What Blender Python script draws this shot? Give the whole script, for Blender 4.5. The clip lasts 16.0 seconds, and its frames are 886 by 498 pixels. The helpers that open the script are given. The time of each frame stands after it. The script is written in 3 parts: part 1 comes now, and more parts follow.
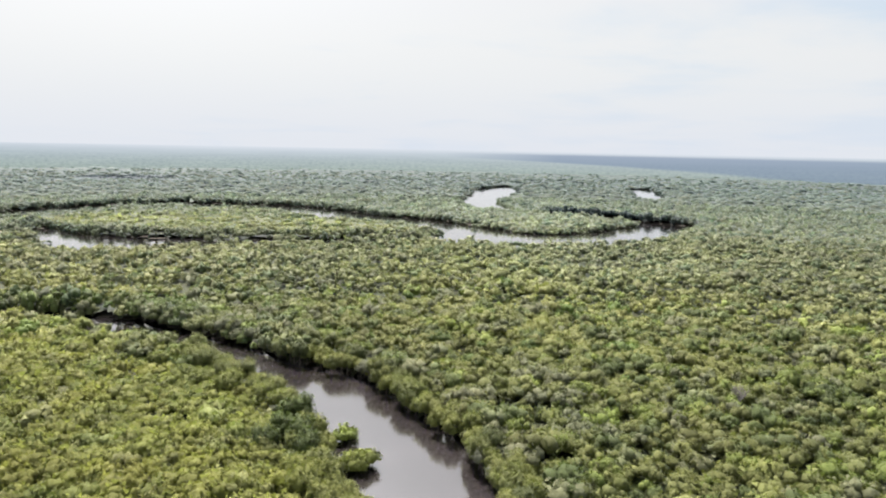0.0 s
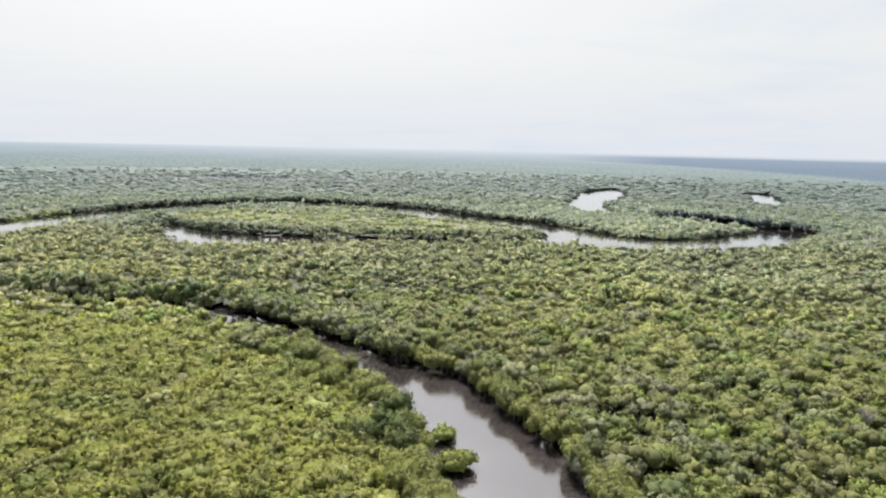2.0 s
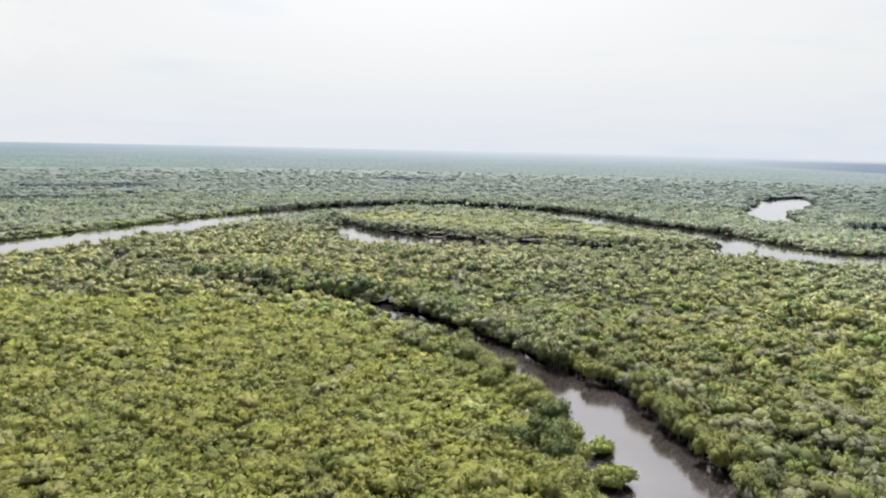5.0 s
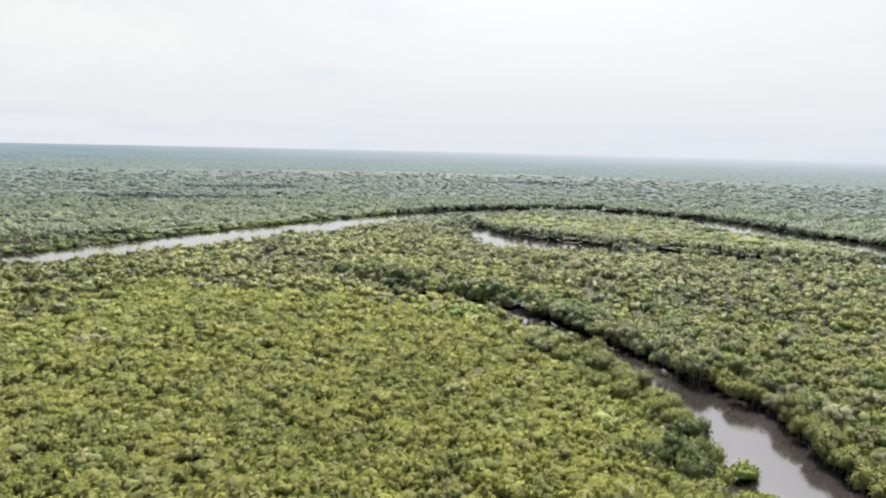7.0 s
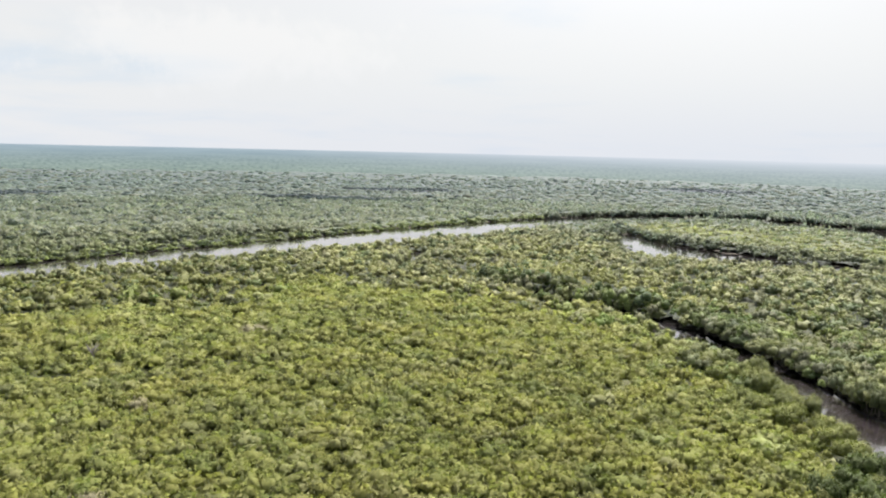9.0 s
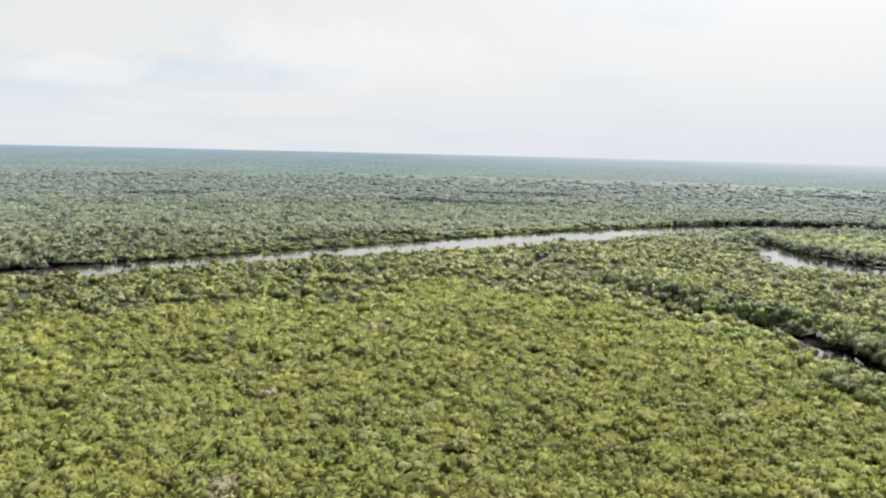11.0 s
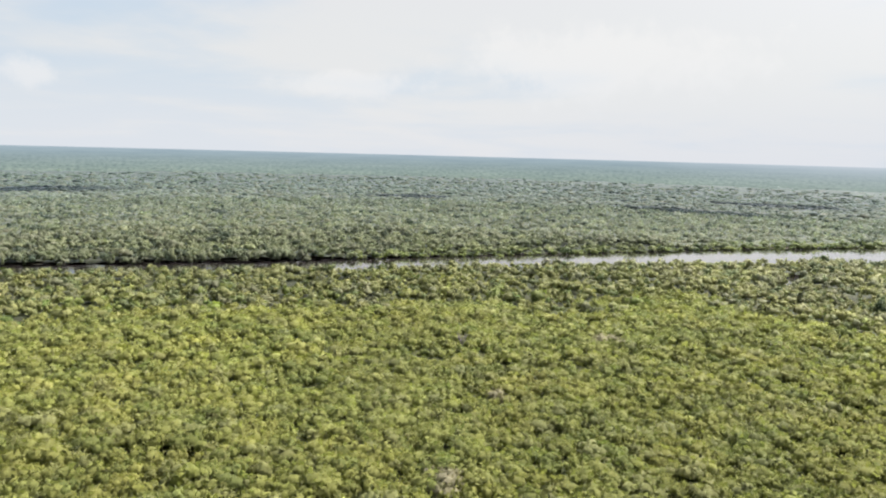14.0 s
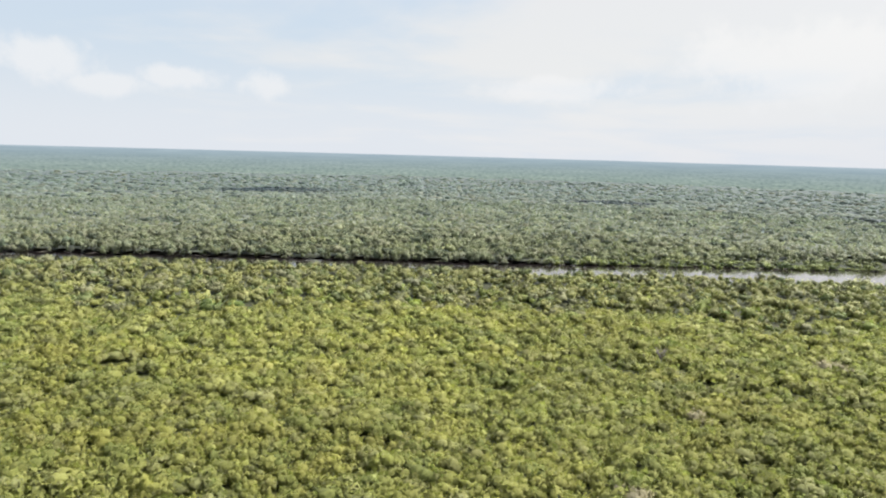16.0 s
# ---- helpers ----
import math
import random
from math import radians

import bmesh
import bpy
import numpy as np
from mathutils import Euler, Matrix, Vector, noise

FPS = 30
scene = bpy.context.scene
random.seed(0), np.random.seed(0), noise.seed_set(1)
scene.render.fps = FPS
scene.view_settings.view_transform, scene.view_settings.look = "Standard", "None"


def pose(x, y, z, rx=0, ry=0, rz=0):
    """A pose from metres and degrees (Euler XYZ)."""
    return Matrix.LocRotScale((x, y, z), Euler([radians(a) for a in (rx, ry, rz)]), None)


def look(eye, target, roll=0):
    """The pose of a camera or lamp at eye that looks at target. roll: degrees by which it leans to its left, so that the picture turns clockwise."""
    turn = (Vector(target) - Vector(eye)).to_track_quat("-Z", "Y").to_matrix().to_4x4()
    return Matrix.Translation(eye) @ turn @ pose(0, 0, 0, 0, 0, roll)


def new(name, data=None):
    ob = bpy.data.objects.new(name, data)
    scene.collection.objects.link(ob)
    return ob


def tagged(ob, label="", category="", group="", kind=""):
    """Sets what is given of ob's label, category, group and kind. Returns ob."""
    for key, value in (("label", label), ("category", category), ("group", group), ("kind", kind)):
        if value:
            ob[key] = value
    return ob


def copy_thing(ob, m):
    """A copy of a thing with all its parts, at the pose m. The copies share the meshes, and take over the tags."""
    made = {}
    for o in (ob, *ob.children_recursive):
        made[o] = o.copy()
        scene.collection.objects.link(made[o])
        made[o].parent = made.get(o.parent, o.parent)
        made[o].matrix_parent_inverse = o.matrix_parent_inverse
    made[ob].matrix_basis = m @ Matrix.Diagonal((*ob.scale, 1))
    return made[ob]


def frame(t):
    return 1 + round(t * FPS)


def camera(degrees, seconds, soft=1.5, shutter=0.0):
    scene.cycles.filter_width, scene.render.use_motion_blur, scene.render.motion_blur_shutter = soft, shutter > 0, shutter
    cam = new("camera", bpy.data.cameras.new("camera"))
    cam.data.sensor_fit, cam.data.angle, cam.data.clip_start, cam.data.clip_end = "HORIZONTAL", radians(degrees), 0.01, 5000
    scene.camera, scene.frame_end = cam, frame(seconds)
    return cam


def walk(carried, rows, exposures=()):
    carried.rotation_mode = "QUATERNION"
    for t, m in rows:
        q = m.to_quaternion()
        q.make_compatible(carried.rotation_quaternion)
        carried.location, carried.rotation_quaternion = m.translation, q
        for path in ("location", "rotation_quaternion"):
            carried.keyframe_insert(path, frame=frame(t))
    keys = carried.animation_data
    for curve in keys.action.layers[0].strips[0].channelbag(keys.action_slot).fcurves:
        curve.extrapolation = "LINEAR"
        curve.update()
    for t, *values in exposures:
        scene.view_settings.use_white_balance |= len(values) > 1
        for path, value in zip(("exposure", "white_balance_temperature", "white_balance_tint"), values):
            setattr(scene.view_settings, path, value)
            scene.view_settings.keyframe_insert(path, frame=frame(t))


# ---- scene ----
# ---------------------------------------------------------------- camera
CAMERA_ROWS = [
    (0.0, 2.1, -0.6, 95.9, 81.60, 1.10, -0.00),
    (0.1, 2.1, -0.5, 95.9, 81.60, 1.10, 0.80),
    (0.2, 2.1, -0.5, 95.9, 81.60, 1.10, 2.15),
    (0.3, 2.1, -0.4, 95.9, 81.60, 1.11, 2.85),
    (0.4, 2.2, -0.4, 95.9, 81.59, 1.11, 3.30),
    (0.5, 2.2, -0.4, 95.9, 81.59, 1.11, 3.85),
    (0.6, 2.2, -0.3, 95.9, 81.59, 1.12, 4.20),
    (0.7, 2.2, -0.3, 95.9, 81.59, 1.12, 4.50),
    (1.0, 2.2, -0.1, 95.9, 81.58, 1.13, 5.25),
    (1.5, 2.3, 0.1, 95.8, 81.58, 1.14, 6.62),
    (2.0, 2.3, 0.3, 95.8, 81.58, 1.16, 8.49),
    (2.5, 2.3, 0.5, 95.8, 81.59, 1.17, 10.79),
    (3.0, 2.2, 0.7, 95.7, 81.60, 1.19, 13.34),
    (3.5, 2.2, 1.0, 95.7, 81.61, 1.20, 16.08),
    (4.0, 2.1, 1.2, 95.6, 81.62, 1.22, 17.88),
    (6.5, 1.3, 2.1, 95.4, 81.73, 1.28, 29.68),
    (7.0, 1.1, 2.3, 95.3, 81.76, 1.30, 32.72),
    (7.5, 0.8, 2.5, 95.3, 81.78, 1.31, 35.75),
    (8.0, 0.6, 2.6, 95.2, 81.81, 1.32, 38.73),
    (8.5, 0.3, 2.8, 95.1, 81.84, 1.34, 41.75),
    (9.0, 0.0, 3.0, 95.1, 81.87, 1.35, 44.72),
    (11.5, -1.5, 3.8, 94.6, 82.00, 1.42, 57.55),
    (12.0, -1.8, 3.9, 94.5, 82.02, 1.44, 60.67),
    (12.5, -2.2, 4.1, 94.4, 82.04, 1.45, 63.55),
    (13.0, -2.5, 4.2, 94.3, 82.06, 1.47, 66.70),
    (13.5, -2.9, 4.4, 94.2, 82.08, 1.48, 70.06),
    (14.0, -3.2, 4.5, 94.1, 82.09, 1.50, 73.73),
    (14.5, -3.6, 4.6, 94.0, 82.10, 1.52, 77.57),
    (15.0, -4.0, 4.8, 93.8, 82.11, 1.53, 81.64),
    (15.5, -4.3, 4.9, 93.7, 82.11, 1.55, 85.70),
    (16.0, -4.7, 5.1, 93.6, 82.11, 1.57, 89.93),
]
cam = camera(64.6, 16.0, soft=2.0)
walk(cam, [(t, pose(x, y, z, tilt, 0, turn) @ pose(0, 0, 0, 0, 0, lean))
           for t, x, y, z, tilt, lean, turn in CAMERA_ROWS],
     exposures=[(0.0, 1.5), (10.0, 1.5), (12.5, 1.43), (14.5, 1.43), (16.0, 1.48)])

# ---------------------------------------------------------------- sky and sun
SUN_ELEVATION = radians(56)
SUN_BEARING = radians(24)          # degrees to the left of +y
SUN_DIR = Vector((-math.sin(SUN_BEARING) * math.cos(SUN_ELEVATION),
                  math.cos(SUN_BEARING) * math.cos(SUN_ELEVATION),
                  math.sin(SUN_ELEVATION)))


def link(tree, a, b):
    tree.links.new(a, b)


def node(tree, kind, **inputs):
    n = tree.nodes.new(kind)
    for key, value in inputs.items():
        n.inputs[key.replace("_", " ")].default_value = value
    return n


def ramp(tree, source, stops):
    n = tree.nodes.new("ShaderNodeValToRGB")
    e = n.color_ramp.elements
    while len(e) < len(stops):
        e.new(0.5)
    for item, (place, colour) in zip(e, stops):
        item.position = place
        item.color = (*colour, 1.0)
    link(tree, source, n.inputs[0])
    return n


def mathnode(tree, op, a, b=None, c=None):
    n = tree.nodes.new("ShaderNodeMath")
    n.operation = op
    for i, v in enumerate((a, b, c)):
        if v is None:
            continue
        if isinstance(v, (int, float)):
            n.inputs[i].default_value = v
        else:
            link(tree, v, n.inputs[i])
    return n.outputs[0]


def mixcolour(tree, fac, a, b, mode="MIX"):
    n = tree.nodes.new("ShaderNodeMix")
    n.data_type, n.blend_type = "RGBA", mode
    for socket, v in ((n.inputs[0], fac), (n.inputs[6], a), (n.inputs[7], b)):
        if isinstance(v, (int, float)):
            socket.default_value = v
        elif isinstance(v, tuple):
            socket.default_value = (*v, 1.0)
        else:
            link(tree, v, socket)
    return n.outputs[2]


world = bpy.data.worlds.new("hazy_sky")
scene.world = world
world.use_nodes = True
wt = world.node_tree
wt.nodes.clear()
sky = wt.nodes.new("ShaderNodeTexSky")
sky.sky_type, sky.sun_disc = "NISHITA", False
sky.sun_elevation, sky.sun_rotation = SUN_ELEVATION, -SUN_BEARING
sky.altitude, sky.air_density, sky.dust_density = 50, 1.0, 2.5
coord = wt.nodes.new("ShaderNodeTexCoord")
split = wt.nodes.new("ShaderNodeSeparateXYZ")
link(wt, coord.outputs["Generated"], split.inputs[0])
# flat cloud layer: the direction projected on a plane overhead
height = mathnode(wt, "ADD", mathnode(wt, "MAXIMUM", split.outputs[2], 0.0), 0.10)
flat = wt.nodes.new("ShaderNodeCombineXYZ")
link(wt, mathnode(wt, "DIVIDE", split.outputs[0], height), flat.inputs[0])
link(wt, mathnode(wt, "DIVIDE", split.outputs[1], height), flat.inputs[1])
clouds = node(wt, "ShaderNodeTexNoise", Scale=0.55, Detail=6.0, Roughness=0.55, Distortion=0.25)
link(wt, flat.outputs[0], clouds.inputs["Vector"])
# the veil is thickest round the sun and thins towards the west
sunward = wt.nodes.new("ShaderNodeVectorMath")
sunward.operation = "DOT_PRODUCT"
link(wt, coord.outputs["Generated"], sunward.inputs[0])
sunward.inputs[1].default_value = SUN_DIR
veil = mathnode(wt, "ADD", mathnode(wt, "MULTIPLY", sunward.outputs["Value"], 0.62), clouds.outputs[0])
veil = ramp(wt, veil, [(0.56, (0, 0, 0)), (0.86, (1, 1, 1))])
veil.color_ramp.interpolation = "EASE"
white = mixcolour(wt, veil.outputs[0], (7.1, 8.2, 9.4), (9.4, 9.35, 9.3))
hazed = mixcolour(wt, 0.82, sky.outputs[0], white)
# a few small cumulus in the west, low over the horizon
puff = node(wt, "ShaderNodeTexNoise", Scale=16.0, Detail=6.0, Roughness=0.6)
link(wt, coord.outputs["Generated"], puff.inputs["Vector"])
heaps = 0.0
for bearing, rise, wide, tall in ((104.0, 4.5, 2.0, 1.1), (115.3, 4.3, 3.5, 0.9), (119.5, 5.6, 4.5, 1.8), (111.0, 5.0, 3.0, 0.9),
                                 (81.0, 5.0, 5.5, 1.1), (62.0, 7.0, 11.0, 3.0)):
    a = mathnode(wt, "ARCTAN2", mathnode(wt, "MULTIPLY", split.outputs[0], -1.0), split.outputs[1])
    a = mathnode(wt, "DIVIDE", mathnode(wt, "SUBTRACT", a, radians(bearing)), radians(wide))
    b = mathnode(wt, "DIVIDE", mathnode(wt, "SUBTRACT", split.outputs[2], math.sin(radians(rise))), radians(tall))
    reach = mathnode(wt, "SQRT", mathnode(wt, "ADD", mathnode(wt, "MULTIPLY", a, a), mathnode(wt, "MULTIPLY", b, b)))
    one = mathnode(wt, "SUBTRACT", mathnode(wt, "MULTIPLY_ADD", puff.outputs[0], 2.6, -0.1), reach)
    heaps = one if isinstance(heaps, float) else mathnode(wt, "MAXIMUM", heaps, one)
heaped = ramp(wt, heaps, [(0.0, (0, 0, 0)), (0.8, (1, 1, 1))])
heaped.color_ramp.interpolation = "EASE"
hazed = mixcolour(wt, mathnode(wt, "MULTIPLY", heaped.outputs[0], 0.65), hazed, (9.4, 9.35, 9.3))
# low belt of haze along the horizon
low = ramp(wt, split.outputs[2], [(0.0, (1, 1, 1)), (0.16, (0, 0, 0))])
low.color_ramp.interpolation = "EASE"
northern = ramp(wt, split.outputs[1], [(0.2, (8.4, 8.6, 9.0)), (0.9, (7.5, 8.0, 8.9))])
belt = mixcolour(wt, mathnode(wt, "MULTIPLY", low.outputs[0], 0.7), hazed, northern.outputs[0])
back = node(wt, "ShaderNodeBackground", Strength=0.05)
# the veil glares round the sun
glare = mathnode(wt, "POWER", mathnode(wt, "MAXIMUM", sunward.outputs["Value"], 0.0), 14.0)
glare = mathnode(wt, "MULTIPLY_ADD", glare, 10.0, 0.71)
bright = wt.nodes.new("ShaderNodeVectorMath")
bright.operation = "SCALE"
link(wt, belt, bright.inputs[0])
link(wt, glare, bright.inputs["Scale"])
link(wt, bright.outputs[0], back.inputs["Color"])
out = wt.nodes.new("ShaderNodeOutputWorld")
link(wt, back.outputs[0], out.inputs["Surface"])

sun = new("sun", bpy.data.lights.new("sun", "SUN"))
sun.data.energy, sun.data.angle, sun.data.color = 4.0, radians(2.5), (1.0, 0.95, 0.86)
sun.matrix_world = look(SUN_DIR * 300, (0, 0, 0))

# ---------------------------------------------------------------- materials


def material(name):
    m = bpy.data.materials.new(name)
    m.use_nodes = True
    m.node_tree.nodes.clear()
    return m, m.node_tree


def finish(m, tree, surface):
    o = tree.nodes.new("ShaderNodeOutputMaterial")
    link(tree, surface, o.inputs["Surface"])
    return m


def foliage_material(name, bump_size, through_light, cover=1.0, relief=0.3, gloss=0.2, haze_sheen=0.0):
    """Leaves: the colour of each tree comes from its species and haze tint, broken by patches and by each leaf clump.
    """
    m, t = material(name)
    place = t.nodes.new("ShaderNodeNewGeometry")
    tint = t.nodes.new("ShaderNodeVertexColor")
    tint.layer_name = "tint"
    patches = node(t, "ShaderNodeTexNoise", Scale=0.035, Detail=4.0, Roughness=0.6)
    grain = node(t, "ShaderNodeTexNoise", Scale=bump_size, Detail=4.0, Roughness=0.7)
    for n in (patches, grain):
        link(t, place.outputs["Position"], n.inputs["Vector"])
    patch = ramp(t, patches.outputs[0], [(0.3, (0.86, 0.9, 0.9)), (0.7, (1.12, 1.09, 1.04))])
    c = mixcolour(t, 1.0, tint.outputs[0], patch.outputs[0], "MULTIPLY")
    c = mixcolour(t, 1.0, c, (cover * 1.03, cover, cover), "MULTIPLY")
    each = ramp(t, place.outputs["Random Per Island"], [(0.0, (0.9, 0.91, 0.92)), (1.0, (1.1, 1.09, 1.08))])
    c = mixcolour(t, 1.0, c, each.outputs[0], "MULTIPLY")
    fine = ramp(t, grain.outputs[0], [(0.3, (0.76, 0.79, 0.78)), (0.7, (1.22, 1.18, 1.2))])
    c = mixcolour(t, 1.0, c, fine.outputs[0], "MULTIPLY")
    leaf = node(t, "ShaderNodeBsdfPrincipled", Roughness=0.55)
    leaf.inputs["Specular IOR Level"].default_value = gloss
    # a blue sheen at grazing angles stands in for haze over the leaves
    leaf.inputs["Sheen Weight"].default_value = haze_sheen
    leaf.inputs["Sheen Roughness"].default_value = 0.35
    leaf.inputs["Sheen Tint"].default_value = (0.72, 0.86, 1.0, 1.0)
    link(t, c, leaf.inputs["Base Color"])
    bump = node(t, "ShaderNodeBump", Strength=0.8, Distance=relief)
    link(t, grain.outputs[0], bump.inputs["Height"])
    link(t, bump.outputs[0], leaf.inputs["Normal"])
    glow = t.nodes.new("ShaderNodeBsdfTranslucent")
    link(t, mixcolour(t, 1.0, c, (1.02, 1.12, 0.88), "MULTIPLY"), glow.inputs["Color"])
    both = t.nodes.new("ShaderNodeMixShader")
    both.inputs[0].default_value = through_light
    link(t, leaf.outputs[0], both.inputs[1])
    link(t, glow.outputs[0], both.inputs[2])
    return finish(m, t, both.outputs[0])


def plain_material(name, dark, light, scale, roughness=0.9, bump_height=0.2):
    m, t = material(name)
    place = t.nodes.new("ShaderNodeNewGeometry")
    n1 = node(t, "ShaderNodeTexNoise", Scale=scale, Detail=6.0, Roughness=0.65)
    n2 = node(t, "ShaderNodeTexNoise", Scale=scale * 0.08, Detail=3.0)
    for n in (n1, n2):
        link(t, place.outputs["Position"], n.inputs["Vector"])
    mixed = mathnode(t, "ADD", mathnode(t, "MULTIPLY", n1.outputs[0], 0.6), mathnode(t, "MULTIPLY", n2.outputs[0], 0.4))
    c = ramp(t, mixed, [(0.35, dark), (0.65, light)])
    p = node(t, "ShaderNodeBsdfPrincipled", Roughness=roughness)
    link(t, c.outputs[0], p.inputs["Base Color"])
    b = node(t, "ShaderNodeBump", Strength=0.5, Distance=bump_height)
    link(t, n1.outputs[0], b.inputs["Height"])
    link(t, b.outputs[0], p.inputs["Normal"])
    return finish(m, t, p.outputs[0])


def water_material():
    """Dark tannin water under a light breeze, smoother in streaks."""
    m, t = material("river_water")
    place = t.nodes.new("ShaderNodeNewGeometry")
    ripple = node(t, "ShaderNodeTexNoise", Scale=1.6, Detail=3.0, Roughness=0.55)
    swell = node(t, "ShaderNodeTexNoise", Scale=0.045, Detail=3.0, Roughness=0.5)
    for n in (ripple, swell):
        link(t, place.outputs["Position"], n.inputs["Vector"])
    tone = ramp(t, swell.outputs[0], [(0.3, (0.018, 0.0150, 0.0155)), (0.7, (0.026, 0.0220, 0.0235))])
    p = node(t, "ShaderNodeBsdfPrincipled", IOR=1.5)
    link(t, tone.outputs[0], p.inputs["Base Color"])
    p.inputs["Coat Weight"].default_value = 0.95
    p.inputs["Coat Roughness"].default_value = 0.08
    gloss = ramp(t, swell.outputs[0], [(0.35, (0.08, 0.08, 0.08)), (0.65, (0.15, 0.15, 0.15))])
    link(t, gloss.outputs[0], p.inputs["Roughness"])
    b = node(t, "ShaderNodeBump", Strength=0.3, Distance=0.03)
    link(t, ripple.outputs[0], b.inputs["Height"])
    link(t, b.outputs[0], p.inputs["Normal"])
    return finish(m, t, p.outputs[0])


def distance_material():
    """Plain glowing backdrop: the forest plain, with haze painted in up to a pale blue horizon."""
    m, t = material("distance")
    place = t.nodes.new("ShaderNodeNewGeometry")
    s = t.nodes.new("ShaderNodeSeparateXYZ")
    link(t, place.outputs["Position"], s.inputs[0])
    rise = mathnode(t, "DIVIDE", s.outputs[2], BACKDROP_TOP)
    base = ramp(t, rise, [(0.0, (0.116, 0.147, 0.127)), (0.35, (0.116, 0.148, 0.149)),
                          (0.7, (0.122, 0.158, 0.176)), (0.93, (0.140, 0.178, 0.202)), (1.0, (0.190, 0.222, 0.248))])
    stretch = t.nodes.new("ShaderNodeVectorMath")
    stretch.operation = "MULTIPLY"
    stretch.inputs[1].default_value = (1.0, 1.0, 8.0)
    link(t, place.outputs["Position"], stretch.inputs[0])
    n1 = node(t, "ShaderNodeTexNoise", Scale=0.004, Detail=8.0, Roughness=0.7)
    link(t, stretch.outputs[0], n1.inputs["Vector"])
    v = ramp(t, n1.outputs[0], [(0.3, (0.86, 0.88, 0.9)), (0.7, (1.12, 1.1, 1.08))])
    c = mixcolour(t, 1.0, base.outputs[0], v.outputs[0], "MULTIPLY")
    # a darker, bluer belt towards the north-east, wider to the east
    slant = mathnode(t, "DIVIDE", s.outputs[0], mathnode(t, "MAXIMUM", s.outputs[1], 1.0))
    east = ramp(t, slant, [(0.0, (0, 0, 0)), (0.16, (1, 1, 1))])
    edge = mathnode(t, "ADD", rise, mathnode(t, "MULTIPLY", slant, 0.95))
    belt_low = ramp(t, edge, [(0.52, (0, 0, 0)), (0.58, (1, 1, 1))])
    belt_high = ramp(t, rise, [(0.72, (1, 1, 1)), (0.88, (0, 0, 0))])
    north = mathnode(t, "GREATER_THAN", s.outputs[1], 10.0)
    belt_at = mathnode(t, "MULTIPLY", mathnode(t, "MULTIPLY", east.outputs[0], belt_low.outputs[0]), mathnode(t, "MULTIPLY", belt_high.outputs[0], north))
    # the single crowns of the nearest part
    round_about = mathnode(t, "ARCTAN2", s.outputs[0], s.outputs[1])
    plan = t.nodes.new("ShaderNodeCombineXYZ")
    link(t, mathnode(t, "MULTIPLY", round_about, 190.0), plan.inputs[0])
    link(t, mathnode(t, "MULTIPLY", rise, 24.0), plan.inputs[1])
    n2 = node(t, "ShaderNodeTexNoise", Scale=1.0, Detail=4.0, Roughness=0.65)
    link(t, plan.outputs[0], n2.inputs["Vector"])
    crowns_tone = ramp(t, n2.outputs[0], [(0.3, (0.5, 0.56, 0.6)), (0.5, (1.0, 1.0, 1.0)), (0.72, (1.32, 1.27, 1.2))])
    nearer = ramp(t, rise, [(0.0, (1, 1, 1)), (0.3, (0.6, 0.6, 0.6)), (0.7, (0.0, 0.0, 0.0))])
    c = mixcolour(t, nearer.outputs[0], c, mixcolour(t, 1.0, c, crowns_tone.outputs[0], "MULTIPLY"))
    # haze painted over the northern plain, until it melts into the bright sky
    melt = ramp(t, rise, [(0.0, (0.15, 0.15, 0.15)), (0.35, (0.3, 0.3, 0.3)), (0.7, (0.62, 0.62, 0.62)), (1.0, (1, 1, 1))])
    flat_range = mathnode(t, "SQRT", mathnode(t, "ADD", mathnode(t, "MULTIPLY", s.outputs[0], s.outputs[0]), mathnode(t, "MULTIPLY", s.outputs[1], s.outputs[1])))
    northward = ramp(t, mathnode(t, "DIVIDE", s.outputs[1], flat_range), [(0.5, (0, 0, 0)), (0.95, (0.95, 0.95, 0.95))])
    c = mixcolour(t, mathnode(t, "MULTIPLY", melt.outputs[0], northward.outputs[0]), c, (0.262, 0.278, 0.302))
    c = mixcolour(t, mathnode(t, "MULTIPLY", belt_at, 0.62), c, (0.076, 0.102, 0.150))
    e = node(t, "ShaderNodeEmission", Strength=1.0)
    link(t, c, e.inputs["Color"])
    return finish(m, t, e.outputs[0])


BACKDROP_TOP = 66.0
LEAVES = foliage_material("leaves", 1.8, 0.30, 1.22, 0.7, gloss=0.14, haze_sheen=0.04)
THICKET = foliage_material("thicket_leaves", 1.8, 0.42, 1.16, 0.6, gloss=0.1, haze_sheen=0.04)
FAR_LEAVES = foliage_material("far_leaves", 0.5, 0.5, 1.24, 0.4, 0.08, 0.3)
# the leaf roof's colour is darkened for the self-shadow between its leaves
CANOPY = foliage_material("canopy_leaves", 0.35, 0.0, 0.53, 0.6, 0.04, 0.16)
BARK = plain_material("bark", (0.05, 0.04, 0.032), (0.17, 0.145, 0.12), 3.0, 0.9, 0.05)
PALE_BARK = plain_material("pale_bark", (0.10, 0.088, 0.086), (0.24, 0.215, 0.21), 3.0, 0.9, 0.03)
SOIL = plain_material("swamp_soil", (0.030, 0.025, 0.019), (0.062, 0.052, 0.038), 0.6, 1.0)
WATER = water_material()
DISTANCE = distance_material()

